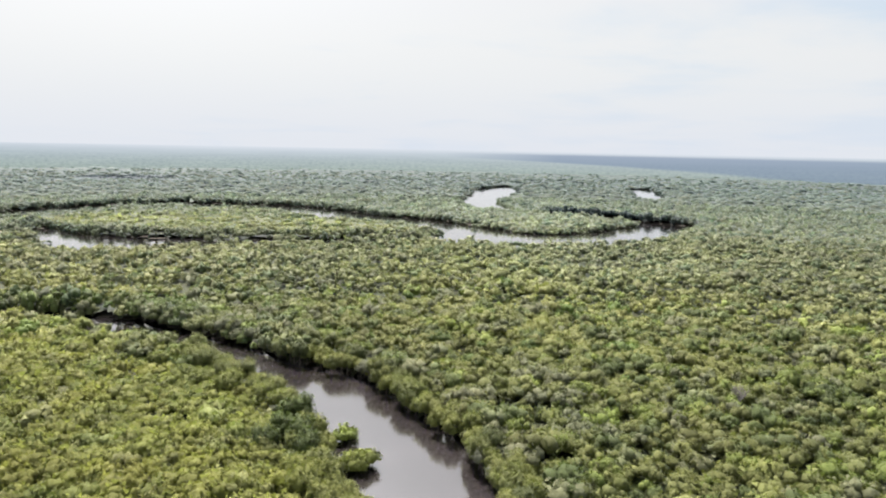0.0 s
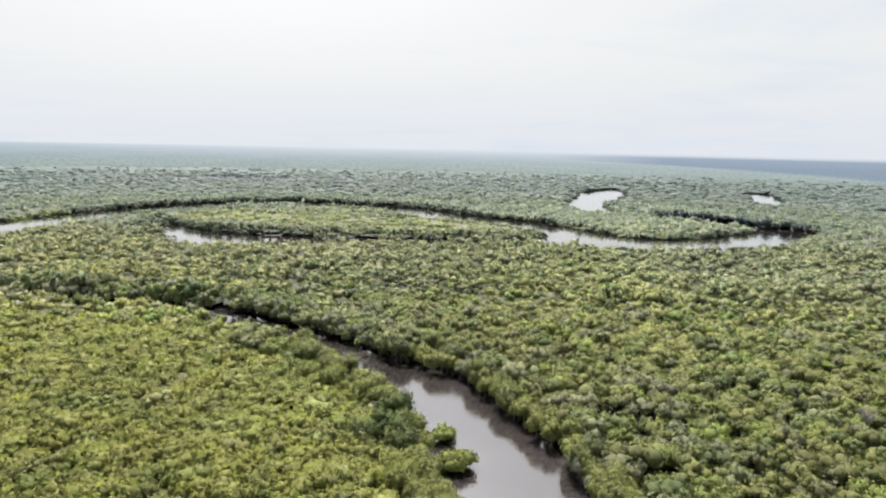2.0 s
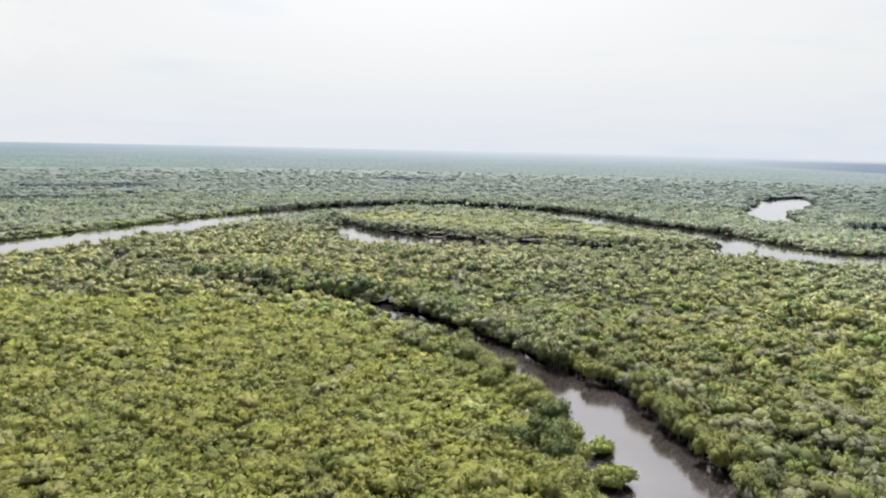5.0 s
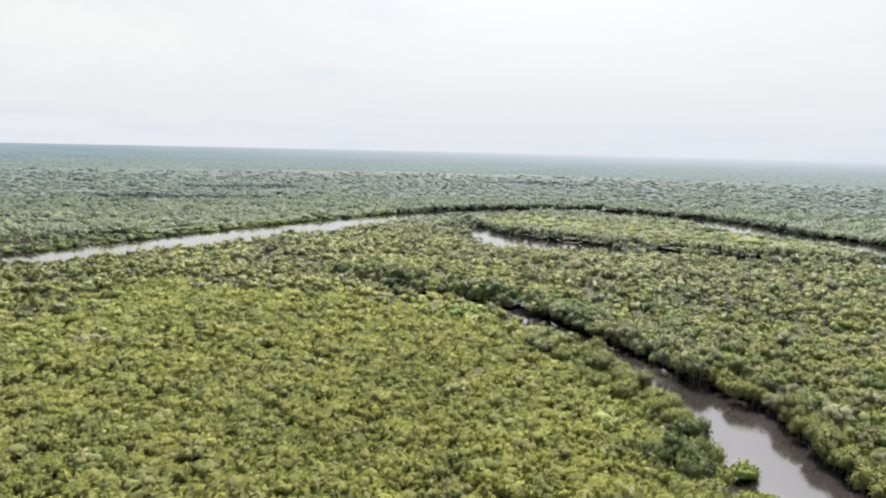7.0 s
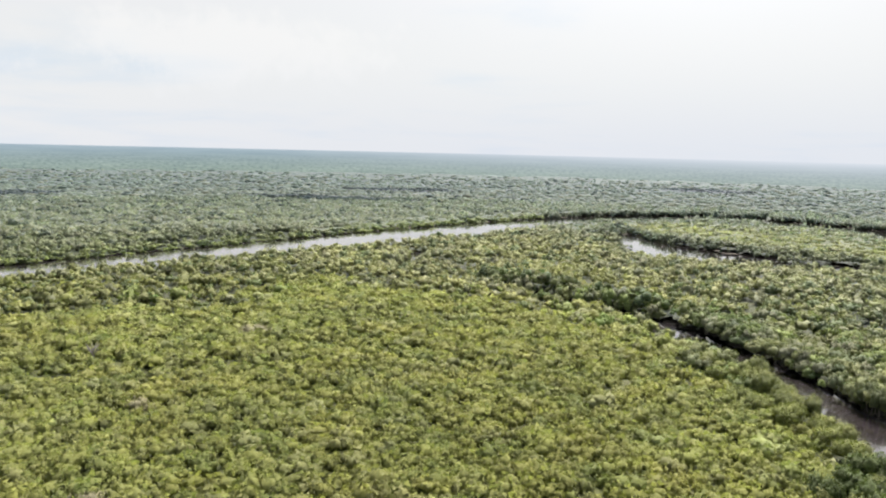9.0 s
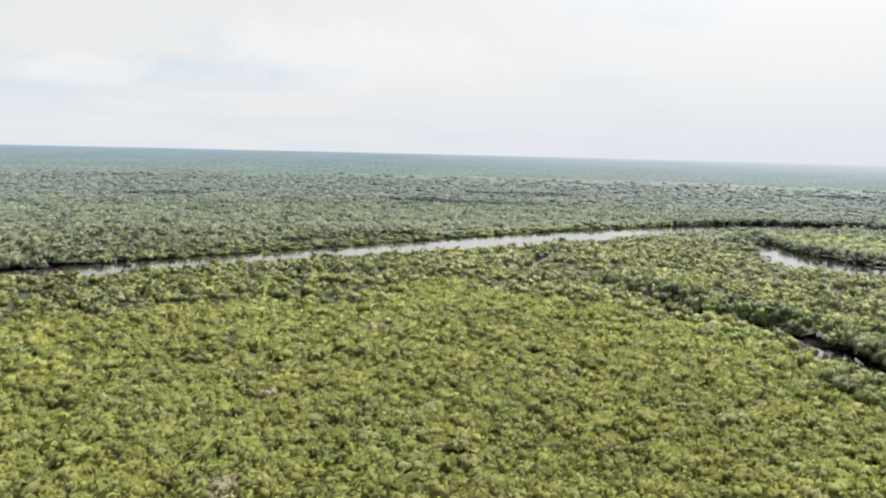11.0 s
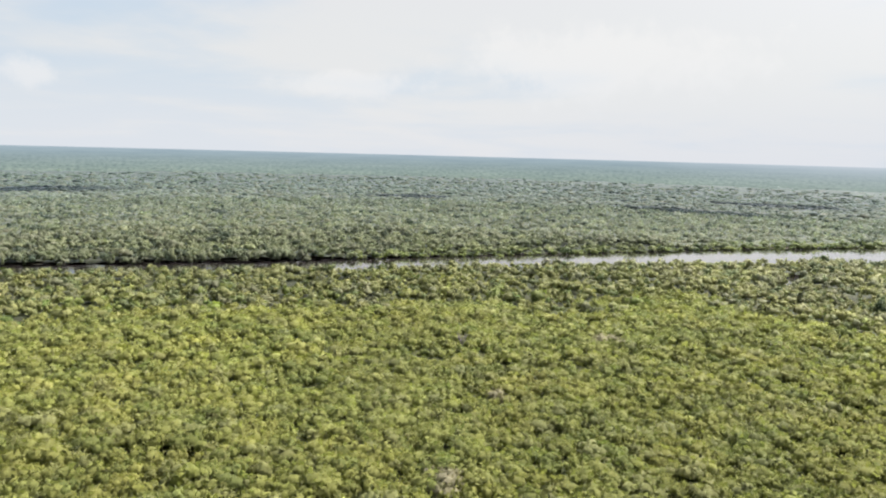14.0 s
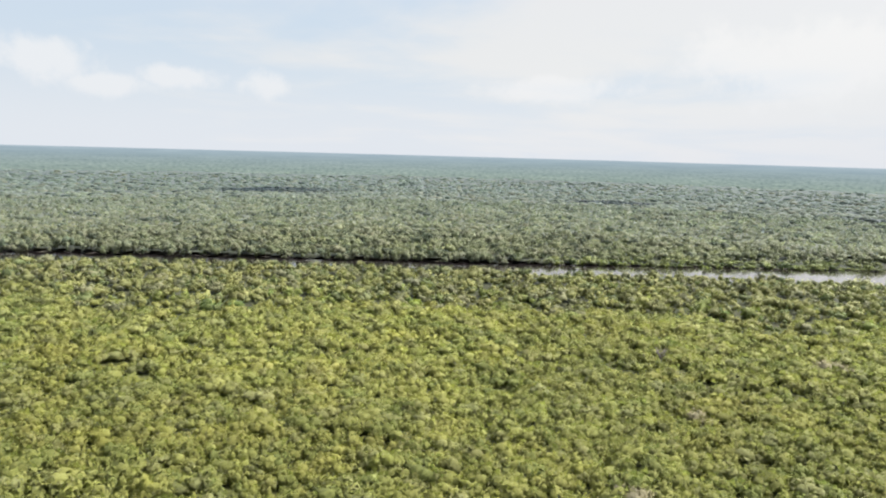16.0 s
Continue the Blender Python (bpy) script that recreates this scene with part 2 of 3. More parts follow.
# ---------------------------------------------------------------- plan of the place
# each stream: x, y and half its width, along its middle
SIDE_RIVER = [(40, -420, 19), (18, -120, 18), (9, 60, 17), (6, 130, 17), (-1, 172, 17.5), (-5, 184, 18), (-11, 200, 19), (-20, 222, 18), (-41, 256, 16.5), (-70, 284, 13.5),
              (-100, 308, 11.5), (-134, 332, 10), (-181, 354, 10), (-235, 362, 9), (-288, 366, 4),
              (-340, 354, -4), (-385, 356, -4), (-402, 360, 5), (-426, 396, 7), (-448, 426, 5), (-468, 444, -1)]
MAIN_RIVER = [(-600, -900, 30), (-572, -560, 30), (-560, -330, 29), (-563, -150, 29), (-562, 60, 33), (-561, 250, 43),
              (-563, 450, 50), (-562, 610, 52), (-555, 740, 47), (-540, 860, 40), (-485, 960, 42), (-410, 1020, 48),
              (-330, 1028, 50), (-225, 1008, 48), (-120, 910, 46), (-30, 858, 40), (22, 800, 36), (64, 724, 56),
              (127, 720, 49), (178, 742, 44), (220, 782, 43), (262, 834, 34), (284, 872, 22), (232, 922, 17), (168, 982, 17),
              (100, 1055, 20), (74, 1135, 26), (62, 1215, 34), (84, 1330, 34), (104, 1440, 42), (124, 1560, 44), (150, 1690, 10)]
OXBOW = [(-432, 738, 8), (-400, 700, 20), (-352, 660, 30), (-305, 638, 44), (-255, 640, 40), (-190, 656, 32), (-110, 668, 24),
         (-35, 678, 26), (25, 695, 24)]
FAR_POOL = [(392, 1330, 17), (428, 1470, 24), (462, 1660, 24)]
BAY = [(-520, 560, 24), (-500, 552, 11)]


def smooth_line(points, steps=8):
    """A smooth line through x, y, half width."""
    p = np.array(points, float)
    p = np.vstack([2 * p[0] - p[1], p, 2 * p[-1] - p[-2]])
    u = np.linspace(0, 1, steps, endpoint=False)[:, None]
    made = []
    for i in range(1, len(p) - 2):
        a, b, c, d = p[i - 1], p[i], p[i + 1], p[i + 2]
        made.append(0.5 * (2 * b + (c - a) * u + (2 * a - 5 * b + 4 * c - d) * u ** 2 + (3 * b - a - 3 * c + d) * u ** 3))
    return np.vstack(made + [p[-2:-1]])


STREAMS = [smooth_line(s) for s in (SIDE_RIVER, MAIN_RIVER, OXBOW, FAR_POOL, BAY)]


def shore(x, y, stream):
    """Metres from the water's edge of one stream, positive on land."""
    best = np.full(x.shape, 1e9)
    for (ax, ay, aw), (bx, by, bw) in zip(stream[:-1], stream[1:]):
        reach = max(aw, bw) + 130
        near = ((x > min(ax, bx) - reach) & (x < max(ax, bx) + reach) & (y > min(ay, by) - reach) & (y < max(ay, by) + reach))
        if not near.any():
            continue
        px, py = x[near], y[near]
        dx, dy = bx - ax, by - ay
        k = np.clip(((px - ax) * dx + (py - ay) * dy) / (dx * dx + dy * dy), 0, 1)
        gap = np.hypot(px - ax - k * dx, py - ay - k * dy) - (aw + k * (bw - aw))
        best[near] = np.minimum(best[near], gap)
    return np.minimum(best, 130.0)


def chance(ix, iy, seed):
    """An even random number for each cell of a lattice."""
    h = np.sin(ix * 127.1 + iy * 311.7 + seed * 74.7) * 43758.5453
    return h - np.floor(h)


def cloudy(x, y, size, seed):
    """Smooth noise, 0 to 1."""
    x, y = x / size, y / size
    ix, iy = np.floor(x), np.floor(y)
    fx, fy = x - ix, y - iy
    fx, fy = fx * fx * (3 - 2 * fx), fy * fy * (3 - 2 * fy)
    a = chance(ix, iy, seed) * (1 - fx) + chance(ix + 1, iy, seed) * fx
    b = chance(ix, iy + 1, seed) * (1 - fx) + chance(ix + 1, iy + 1, seed) * fx
    return a * (1 - fy) + b * fy


def domes(x, y, size, seed):
    """Height 0 to 1 of rounded crowns that stand in a jittered lattice, and a number for each crown."""
    gx, gy = np.floor(x / size), np.floor(y / size)
    best, who = np.full(x.shape, 9.0), np.zeros(x.shape)
    for i in (-1, 0, 1):
        for j in (-1, 0, 1):
            cx, cy = gx + i, gy + j
            px = (cx + 0.15 + 0.7 * chance(cx, cy, seed)) * size
            py = (cy + 0.15 + 0.7 * chance(cx, cy, seed + 3)) * size
            gap = np.hypot(x - px, y - py) / size
            closer = gap < best
            best = np.where(closer, gap, best)
            who = np.where(closer, chance(cx, cy, seed + 9), who)
    return np.sqrt(np.clip(1 - (best / 0.85) ** 2, 0, 1)), who


def land(x, y):
    """Metres from any water's edge, with ragged banks."""
    gap = np.full(x.shape, 130.0)
    for k, s in enumerate(STREAMS):
        one = shore(x, y, s)
        if k == 2:
            # the oxbow is half overgrown towards the east
            one = one + 22 * (cloudy(x, y, 13, 72) - 0.42)
            one = one + 60 * np.clip(cloudy(x, y, 24, 71) - 0.5, 0, 1) * np.clip((x + 275) / 40, 0, 1) * (x < -20)
        gap = np.minimum(gap, one)
    return gap + 5.0 * (cloudy(x, y, 17, 1) - 0.5) + 2.5 * (cloudy(x, y, 6, 2) - 0.5)


SIDE_X = np.array([p[0] for p in SIDE_RIVER], float)
SIDE_Y = np.array([p[1] for p in SIDE_RIVER], float)


def river_y(x):
    """Where the side river runs, by x."""
    return np.interp(-x, -SIDE_X[:15], SIDE_Y[:15])


def scrub(x, y):
    """True inside the bend: the low yellow-green thicket between the two rivers."""
    strip = 7 + 20 * cloudy(x, y, 30, 66) + 8 * cloudy(x, y, 8, 67)
    limit = np.interp(y, SIDE_Y[:13], SIDE_X[:13]) - 17 - 0.7 * strip
    ragged = 335 - 40 * cloudy(x, y, 45, 61) - 30 * cloudy(x, y, 9, 62)
    south = np.where(x > -255, np.minimum(river_y(x) - 12 - strip, 318), ragged)
    return (x < limit) & (y < south) & (x > -480 + 90 * cloudy(x, y, 60, 60) + 90 * cloudy(x, y, 9, 64))


def island(x, y):
    """1 on the low island between the main river and the oxbow."""
    middle = np.interp(x, [-480, -330, -150, 0, 40], [800, 830, 790, 735, 720])
    half = np.interp(x, [-490, -400, -280, -100, 0, 45], [10, 110, 130, 90, 45, 8])
    return np.clip(1.2 - np.abs(y - middle) / half, 0, 1) * (x > -495) * (x < 45)


# dark patches in the canopy: middle, half length, half width, direction
DARK_PATCHES = [(-1010, 727, 165, 60, 0.65), (-1470, -340, 150, 90, 1.9), (-780, 1725, 130, 110, 0.06), (230, 960, 120, 30, -0.75),
               (-1120, 1010, 160, 60, 0.75), (-1330, 330, 90, 60, 1.4)]


def dark_patch(x, y):
    most = np.zeros(x.shape)
    for cx, cy, length, width, turn in DARK_PATCHES:
        u = (x - cx) * math.cos(turn) + (y - cy) * math.sin(turn)
        v = -(x - cx) * math.sin(turn) + (y - cy) * math.cos(turn)
        most = np.maximum(most, np.clip(2.2 - 1.9 * np.hypot(u / length, v / width), 0, 1))
    return np.clip(most * (0.6 + 0.8 * cloudy(x, y, 40, 31)), 0, 1)


BARE_SPOTS = [(-177, 59, 5.0), (-236, 98, 5.0), (-300, 175, 6.0)]


def far_shore(x, y):
    """1 along the side river's far shore."""
    along = np.clip((y - 240) / 40, 0, 1) * (0.3 + 0.7 * np.clip((-110 - x) / 60, 0, 1)) * (x > -330)
    return np.clip(1.4 - np.abs(shore(x, y, STREAMS[0]) - 13) / 10, 0, 1) * (y > river_y(x)) * ~scrub(x, y) * along


def channel_shore(x, y):
    """1 among the tall trees behind the narrow channel in the north-east."""
    line = np.interp(x, [120, 180, 240, 300, 330], [1010, 985, 930, 880, 860])
    return np.clip(1.3 - np.abs(y - line - 16) / 22, 0, 1) * (x > 125) * (x < 325)


def tree_height(x, y, gap):
    """Height of the tree tops."""
    tall = 7.4 + 3.0 * (cloudy(x, y, 60, 4) - 0.5) + 2.2 * (cloudy(x, y, 22, 5) - 0.5)
    low = scrub(x, y)
    tall = np.where(low, 6.4 + 0.5 * (tall - 7.4), tall + 0.6)
    # taller trees line the side river and the outer bank of the main river's bend
    lined = np.clip(1 - gap / 16, 0, 1) * (0.3 + cloudy(x, y, 30, 6))
    side = np.clip(1 - np.abs(shore(x, y, STREAMS[0])) / 40, 0, 1)
    outer = np.clip((y - 830) / 120, 0, 1) * (island(x, y) < 0.05)
    tall = tall + lined * (2.8 * side + 5.0 * outer)
    # lower growth on the side river's inner bank
    tall = tall * (1 - 0.3 * (y < river_y(x)) * np.clip((x + 170) / 40, 0, 1) * side * np.clip(1.2 - gap / 14, 0, 1) * np.clip((y - 270) / 30, 0, 1))
    # the tallest ones stand behind the side river's far shore
    tall = tall + 6.0 * far_shore(x, y) + 3.2 * channel_shore(x, y)
    # low shores round the far pools
    tall = tall * (1 - 0.55 * np.clip(1.3 - gap / 24, 0, 1) * (y > 1060) * (x > 0))
    tall = tall * (1 - 0.6 * np.clip((y - 985) / 40, 0, 1) * np.clip((1150 - y) / 30, 0, 1) * (x > 25) * (x < 150))
    # low fringe of shrubs on the main river's outer shore, low growth on the island
    fringe = np.clip(1 - gap / 32, 0, 1) * (x < -585) * np.clip((y - 60) / 120, 0, 1) * np.clip((830 - y) / 80, 0, 1)
    tall = tall * (1 - 0.55 * fringe)
    west_end = np.clip((-230 - x) / 60, 0, 1)
    # only low shrubs round the open western end of the oxbow
    tall = tall * (1 - 0.55 * np.clip(1.5 - np.abs(shore(x, y, STREAMS[2])) / 20, 0, 1) * (0.4 + 0.6 * np.clip((-245 - x) / 25, 0, 1)) * (x < -60) * (y < 640))
    # tall dark shrubs on the island's shore of the oxbow
    tall = tall + 4.5 * np.clip(1.4 - np.abs(shore(x, y, STREAMS[2]) - 8) / 9, 0, 1) * (y > 655) * (x < 0) * (0.35 + 0.9 * cloudy(x, y, 26, 73))
    # tall trees on the main river's outer shore further down
    tall = tall + 3.0 * np.clip(1 - gap / 26, 0, 1) * (x < -575) * np.clip((130 - y) / 80, 0, 1)
    return tall * (1 - 0.5 * island(x, y) * np.clip(gap / 25 + west_end, 0, 1))


def species_haze_tint(x, y, gap, pick):
    """Base colour of the leaves, tree by tree, with haze tinted in; pick is one random number for each."""
    low = scrub(x, y)
    green = np.array([0.112, 0.119, 0.041])
    c = np.tile(green, (len(x), 1))
    # inside the bend the woods are nearly as pale as the thicket
    bend = (x < np.interp(y, SIDE_Y[:13], SIDE_X[:13])) & (y < river_y(x)) & (x > -235)
    c[bend] = (0.132, 0.142, 0.043)
    c[low] = (0.148, 0.158, 0.048)
    # olive woods past the main river; further off, haze is tinted into the leaves
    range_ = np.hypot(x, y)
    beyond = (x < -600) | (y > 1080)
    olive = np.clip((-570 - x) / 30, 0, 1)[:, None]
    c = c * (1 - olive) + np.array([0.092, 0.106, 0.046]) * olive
    haze_grey = np.clip((range_ - 260 + 200 * (cloudy(x, y, 130, 63) - 0.5)) / 650, 0, 1)[:, None] * np.where(low | ((x > -545) & (x < -60) & (y < 300)), 0.35, 1.0)[:, None]
    c = c * (1 - haze_grey) + np.array([0.106, 0.119, 0.088]) * haze_grey
    haze_blue = np.clip((range_ - 850) / 800, 0, 1)[:, None]
    c = c * (1 - haze_blue) + np.array([0.080, 0.106, 0.096]) * haze_blue
    fringe = (np.clip(1 - gap / 32, 0, 1) * (x < -585) * (y > 100) * (y < 800))[:, None]
    c = c * (1 - 0.7 * fringe) + np.array([0.115, 0.140, 0.040]) * 0.7 * fringe
    on = island(x, y)[:, None] * np.clip(gap / 25, 0, 1)[:, None]
    c = c * (1 - on) + np.array([0.134, 0.144, 0.070]) * on
    # leaves darker towards the water; the northern bank's shaded fronts are tinted in
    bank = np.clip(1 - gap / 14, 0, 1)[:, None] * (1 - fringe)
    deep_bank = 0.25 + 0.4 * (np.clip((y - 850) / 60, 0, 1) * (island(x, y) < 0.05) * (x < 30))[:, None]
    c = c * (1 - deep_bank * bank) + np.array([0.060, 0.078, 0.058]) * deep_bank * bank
    # deep green trees along the side river's far shore, their shaded sides tinted in
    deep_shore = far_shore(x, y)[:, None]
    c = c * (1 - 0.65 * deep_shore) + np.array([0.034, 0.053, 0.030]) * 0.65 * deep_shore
    # dark tint of the channel trees, lifted as haze would lift it
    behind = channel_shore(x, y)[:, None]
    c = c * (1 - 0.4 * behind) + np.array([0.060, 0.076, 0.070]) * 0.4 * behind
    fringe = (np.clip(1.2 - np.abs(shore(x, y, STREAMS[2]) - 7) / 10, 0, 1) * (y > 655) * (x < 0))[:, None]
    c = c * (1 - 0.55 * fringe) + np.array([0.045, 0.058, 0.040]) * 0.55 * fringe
    # a pale olive stand in the north
    c = c * (1 + 0.32 * np.exp(-((x - 80) / 170) ** 2) * np.clip((y - 330) / 150, 0, 1) * (range_ < 1200))[:, None]
    # haze lightening put into the leaf colour, growing with range
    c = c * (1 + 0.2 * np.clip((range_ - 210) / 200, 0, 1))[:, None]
    # a deeper green wood behind the side river
    wood = np.exp(-((x + 170) / 140) ** 2 - ((y - 415) / 85) ** 2) * ~low
    c = c * (1 - wood[:, None] * np.array([0.12, 0.10, 0.08]))
    # deeper green woods on the near eastern side
    eastern = (np.clip((x + 10) / 50, 0, 1) * np.clip((380 - y) / 120, 0, 1))[:, None]
    c = c * (1 - eastern * np.array([0.13, 0.10, 0.10]))
    # olive woods between the two rivers
    olive_wood = (np.clip((-90 - x) / 120, 0, 1) * np.clip((y - 290) / 40, 0, 1) * np.clip((680 - y) / 60, 0, 1) * (x > -545) * ~low)[:, None]
    c = c * (1 + olive_wood * np.array([0.32, 0.26, 0.10]))
    # groves of one kind, and single trees that differ
    grove = cloudy(x, y, 75, 11)[:, None]
    c = c * (0.88 + 0.24 * grove)
    yellow, grey, deep = pick < 0.15, pick > 0.84, (pick > 0.70) & (pick < 0.84)
    own = (pick * 37.0) % 1.0
    c = c * np.where(low, 0.92 + 0.16 * own, np.where(range_ < 500, 0.75 + 0.5 * own, 0.85 + 0.3 * own))[:, None]
    # russet and fresh green flecks in the thicket
    warm = (cloudy(x, y, 14, 13) - 0.5) * low
    c = c * (1 + warm[:, None] * np.array([0.10, 0.02, -0.04]))
    fresh = ((pick * 91.0) % 1.0 > 0.8) & ~low & (range_ < 450)
    c[fresh] *= (1.0, 1.14, 0.85)
    c[yellow] *= (1.06, 1.07, 0.97)
    c[grey & ~low] = c[grey & ~low] * 0.45 + np.array([0.118, 0.124, 0.090]) * 0.55
    c[grey & low] = c[grey & low] * 0.75 + np.array([0.118, 0.124, 0.090]) * 0.25
    c[deep & ~low] *= (0.62, 0.72, 0.75)
    c[deep & low] *= (0.8, 0.86, 0.86)
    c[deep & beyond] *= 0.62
    c = c * (1 - dark_patch(x, y)[:, None] * np.array([0.82, 0.76, 0.66]))
    for sx, sy, r in BARE_SPOTS:
        dry = np.hypot(x - sx, y - sy) < r
        c[dry] = (0.195, 0.182, 0.118)
    return c


def mesh_from(name, verts, faces, mat, tint=None, smooth=False, normals=None):
    """One mesh from arrays of corners and of three- or four-sided faces."""
    me = bpy.data.meshes.new(name)
    n, sides = faces.shape
    me.vertices.add(len(verts))
    me.vertices.foreach_set("co", np.ascontiguousarray(verts, np.float32).ravel())
    me.loops.add(n * sides)
    me.loops.foreach_set("vertex_index", np.ascontiguousarray(faces, np.int32).ravel())
    me.polygons.add(n)
    me.polygons.foreach_set("loop_start", np.arange(0, n * sides, sides, dtype=np.int32))
    if smooth is not False:
        me.polygons.foreach_set("use_smooth", np.ones(n, bool) if smooth is True else smooth)
    me.update(calc_edges=True)
    if tint is not None:
        layer = me.color_attributes.new("tint", "FLOAT_COLOR", "POINT")
        layer.data.foreach_set("color", np.hstack([tint, np.ones((len(tint), 1))]).astype(np.float32).ravel())
    if normals is not None:
        # leaves shade with the rounding of their crown
        layer = me.attributes.new("custom_normal", "FLOAT_VECTOR", "POINT")
        layer.data.foreach_set("vector", np.ascontiguousarray(normals, np.float32).ravel())
    me.materials.append(mat)
    return me


def fan_grid(bearings, ranges):
    """Corners and faces of a sheet laid out in rings round the origin. Bearings are to the left of +y."""
    a, r = np.meshgrid(bearings, ranges)
    x, y = (-np.sin(a) * r).ravel(), (np.cos(a) * r).ravel()
    w = len(bearings)
    i = (np.arange(len(ranges) - 1)[:, None] * w + np.arange(w - 1)[None, :]).ravel()
    return x, y, np.stack([i, i + w, i + w + 1, i + 1], 1)[:, ::-1]


# ---------------------------------------------------------------- ground, water, distance
whole = np.linspace(0, 2 * math.pi, 541)
bearings = np.concatenate([np.arange(-45, 135, 0.6), np.arange(135, 315.1, 3)]) * math.pi / 180
gx, gy, faces = fan_grid(bearings, np.concatenate([[0.02], np.geomspace(2, 118, 20), np.arange(126, 1150, 9), np.geomspace(1170, 4900, 24)]))
gap = land(gx, gy)
gz = np.clip((gap - 5.5) * 0.25, -2.0, 0.4) + 0.15 * (cloudy(gx, gy, 9, 8) - 0.5)
tagged(new("ground", mesh_from("ground", np.stack([gx, gy, gz], 1), faces, SOIL, smooth=True)),
       "dark wet swamp soil under the forest", "ground", kind="structure")

wx, wy, faces = fan_grid(whole[::6], np.concatenate([[0.02], np.geomspace(2, 4900, 24)]))
tagged(new("water", mesh_from("water", np.stack([wx, wy, np.zeros_like(wx)], 1), faces, WATER, smooth=True)),
       "dark brown still river water reflecting the pale sky", "river", kind="structure")

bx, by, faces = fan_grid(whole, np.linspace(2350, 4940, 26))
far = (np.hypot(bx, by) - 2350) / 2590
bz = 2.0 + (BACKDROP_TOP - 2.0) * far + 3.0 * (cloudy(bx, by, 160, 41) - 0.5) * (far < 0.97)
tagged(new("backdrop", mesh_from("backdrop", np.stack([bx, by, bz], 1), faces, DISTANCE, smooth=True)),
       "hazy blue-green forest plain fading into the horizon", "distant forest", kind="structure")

# ---------------------------------------------------------------- forest
rng = np.random.default_rng(5)


def sheet(name, bearings, ranges, lift, relief, shade, inset, label):
    """The closed leaf roof of the forest as one relief of crowns."""
    x, y, faces = fan_grid(bearings, ranges)
    gap = land(x, y)
    d1, who = domes(x, y, 6.5, 20)
    d2, _ = domes(x, y, 13.0, 24)
    top = tree_height(x, y, gap)
    z = top * (lift + 0.14 * scrub(x, y) + relief * (0.55 * d1 + 0.45 * d2)) * np.clip((gap - inset) / 3.0, 0, 1) - 1.6 * (gap < inset)
    z = np.maximum(z + 0.5 * (cloudy(x, y, 3, 26) - 0.5), -1.5)
    keep = (z[faces] > -0.6).all(axis=1)
    # shade puts the darkness between crowns into the tint, less in the thicket
    tint = species_haze_tint(x, y, gap, who) * np.where(scrub(x, y), 0.3 + 0.7 * shade, shade)[:, None]
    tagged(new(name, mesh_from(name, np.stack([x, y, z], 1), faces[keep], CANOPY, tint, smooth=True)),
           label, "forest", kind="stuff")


VIEW = (radians(-44), radians(135))
# this lowest sheet is tinted darkest, as gap shade under the crowns
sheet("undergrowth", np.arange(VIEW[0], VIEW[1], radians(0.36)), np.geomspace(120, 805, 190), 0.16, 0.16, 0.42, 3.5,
      "dense green undergrowth, tinted dark for the shade between the crowns")
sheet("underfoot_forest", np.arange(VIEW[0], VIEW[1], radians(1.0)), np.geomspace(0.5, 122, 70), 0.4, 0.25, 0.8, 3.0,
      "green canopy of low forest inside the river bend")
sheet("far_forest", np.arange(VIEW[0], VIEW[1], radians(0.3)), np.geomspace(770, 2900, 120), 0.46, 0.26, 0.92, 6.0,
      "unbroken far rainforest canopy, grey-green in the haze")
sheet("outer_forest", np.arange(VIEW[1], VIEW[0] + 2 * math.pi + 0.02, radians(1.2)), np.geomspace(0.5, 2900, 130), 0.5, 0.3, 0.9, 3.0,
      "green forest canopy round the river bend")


def scatter(inner, outer, step, seed, around=False):
    """Places for trees on land, in a loose turned lattice between two ranges."""
    n = int(outer / step) + 1
    ix, iy = np.meshgrid(np.arange(-n, n), np.arange(-n, n))
    ix, iy = ix.ravel().astype(float), iy.ravel().astype(float)
    u = (ix + 1.25 * chance(ix, iy, seed)) * step
    v = (iy + 1.25 * chance(ix, iy, seed + 1)) * step
    turn = 0.4 + seed * 0.37
    x, y = u * math.cos(turn) - v * math.sin(turn), u * math.sin(turn) + v * math.cos(turn)
    r, a = np.hypot(x, y), np.arctan2(-x, y)
    keep = (r > inner) & (r < outer) & (((a > VIEW[0]) & (a < VIEW[1])) | around)
    x, y = x[keep], y[keep]
    gap = land(x, y)
    keep = gap > 0.8
    return x[keep], y[keep], gap[keep]


def unit(v):
    return v / np.linalg.norm(v, axis=-1, keepdims=True)


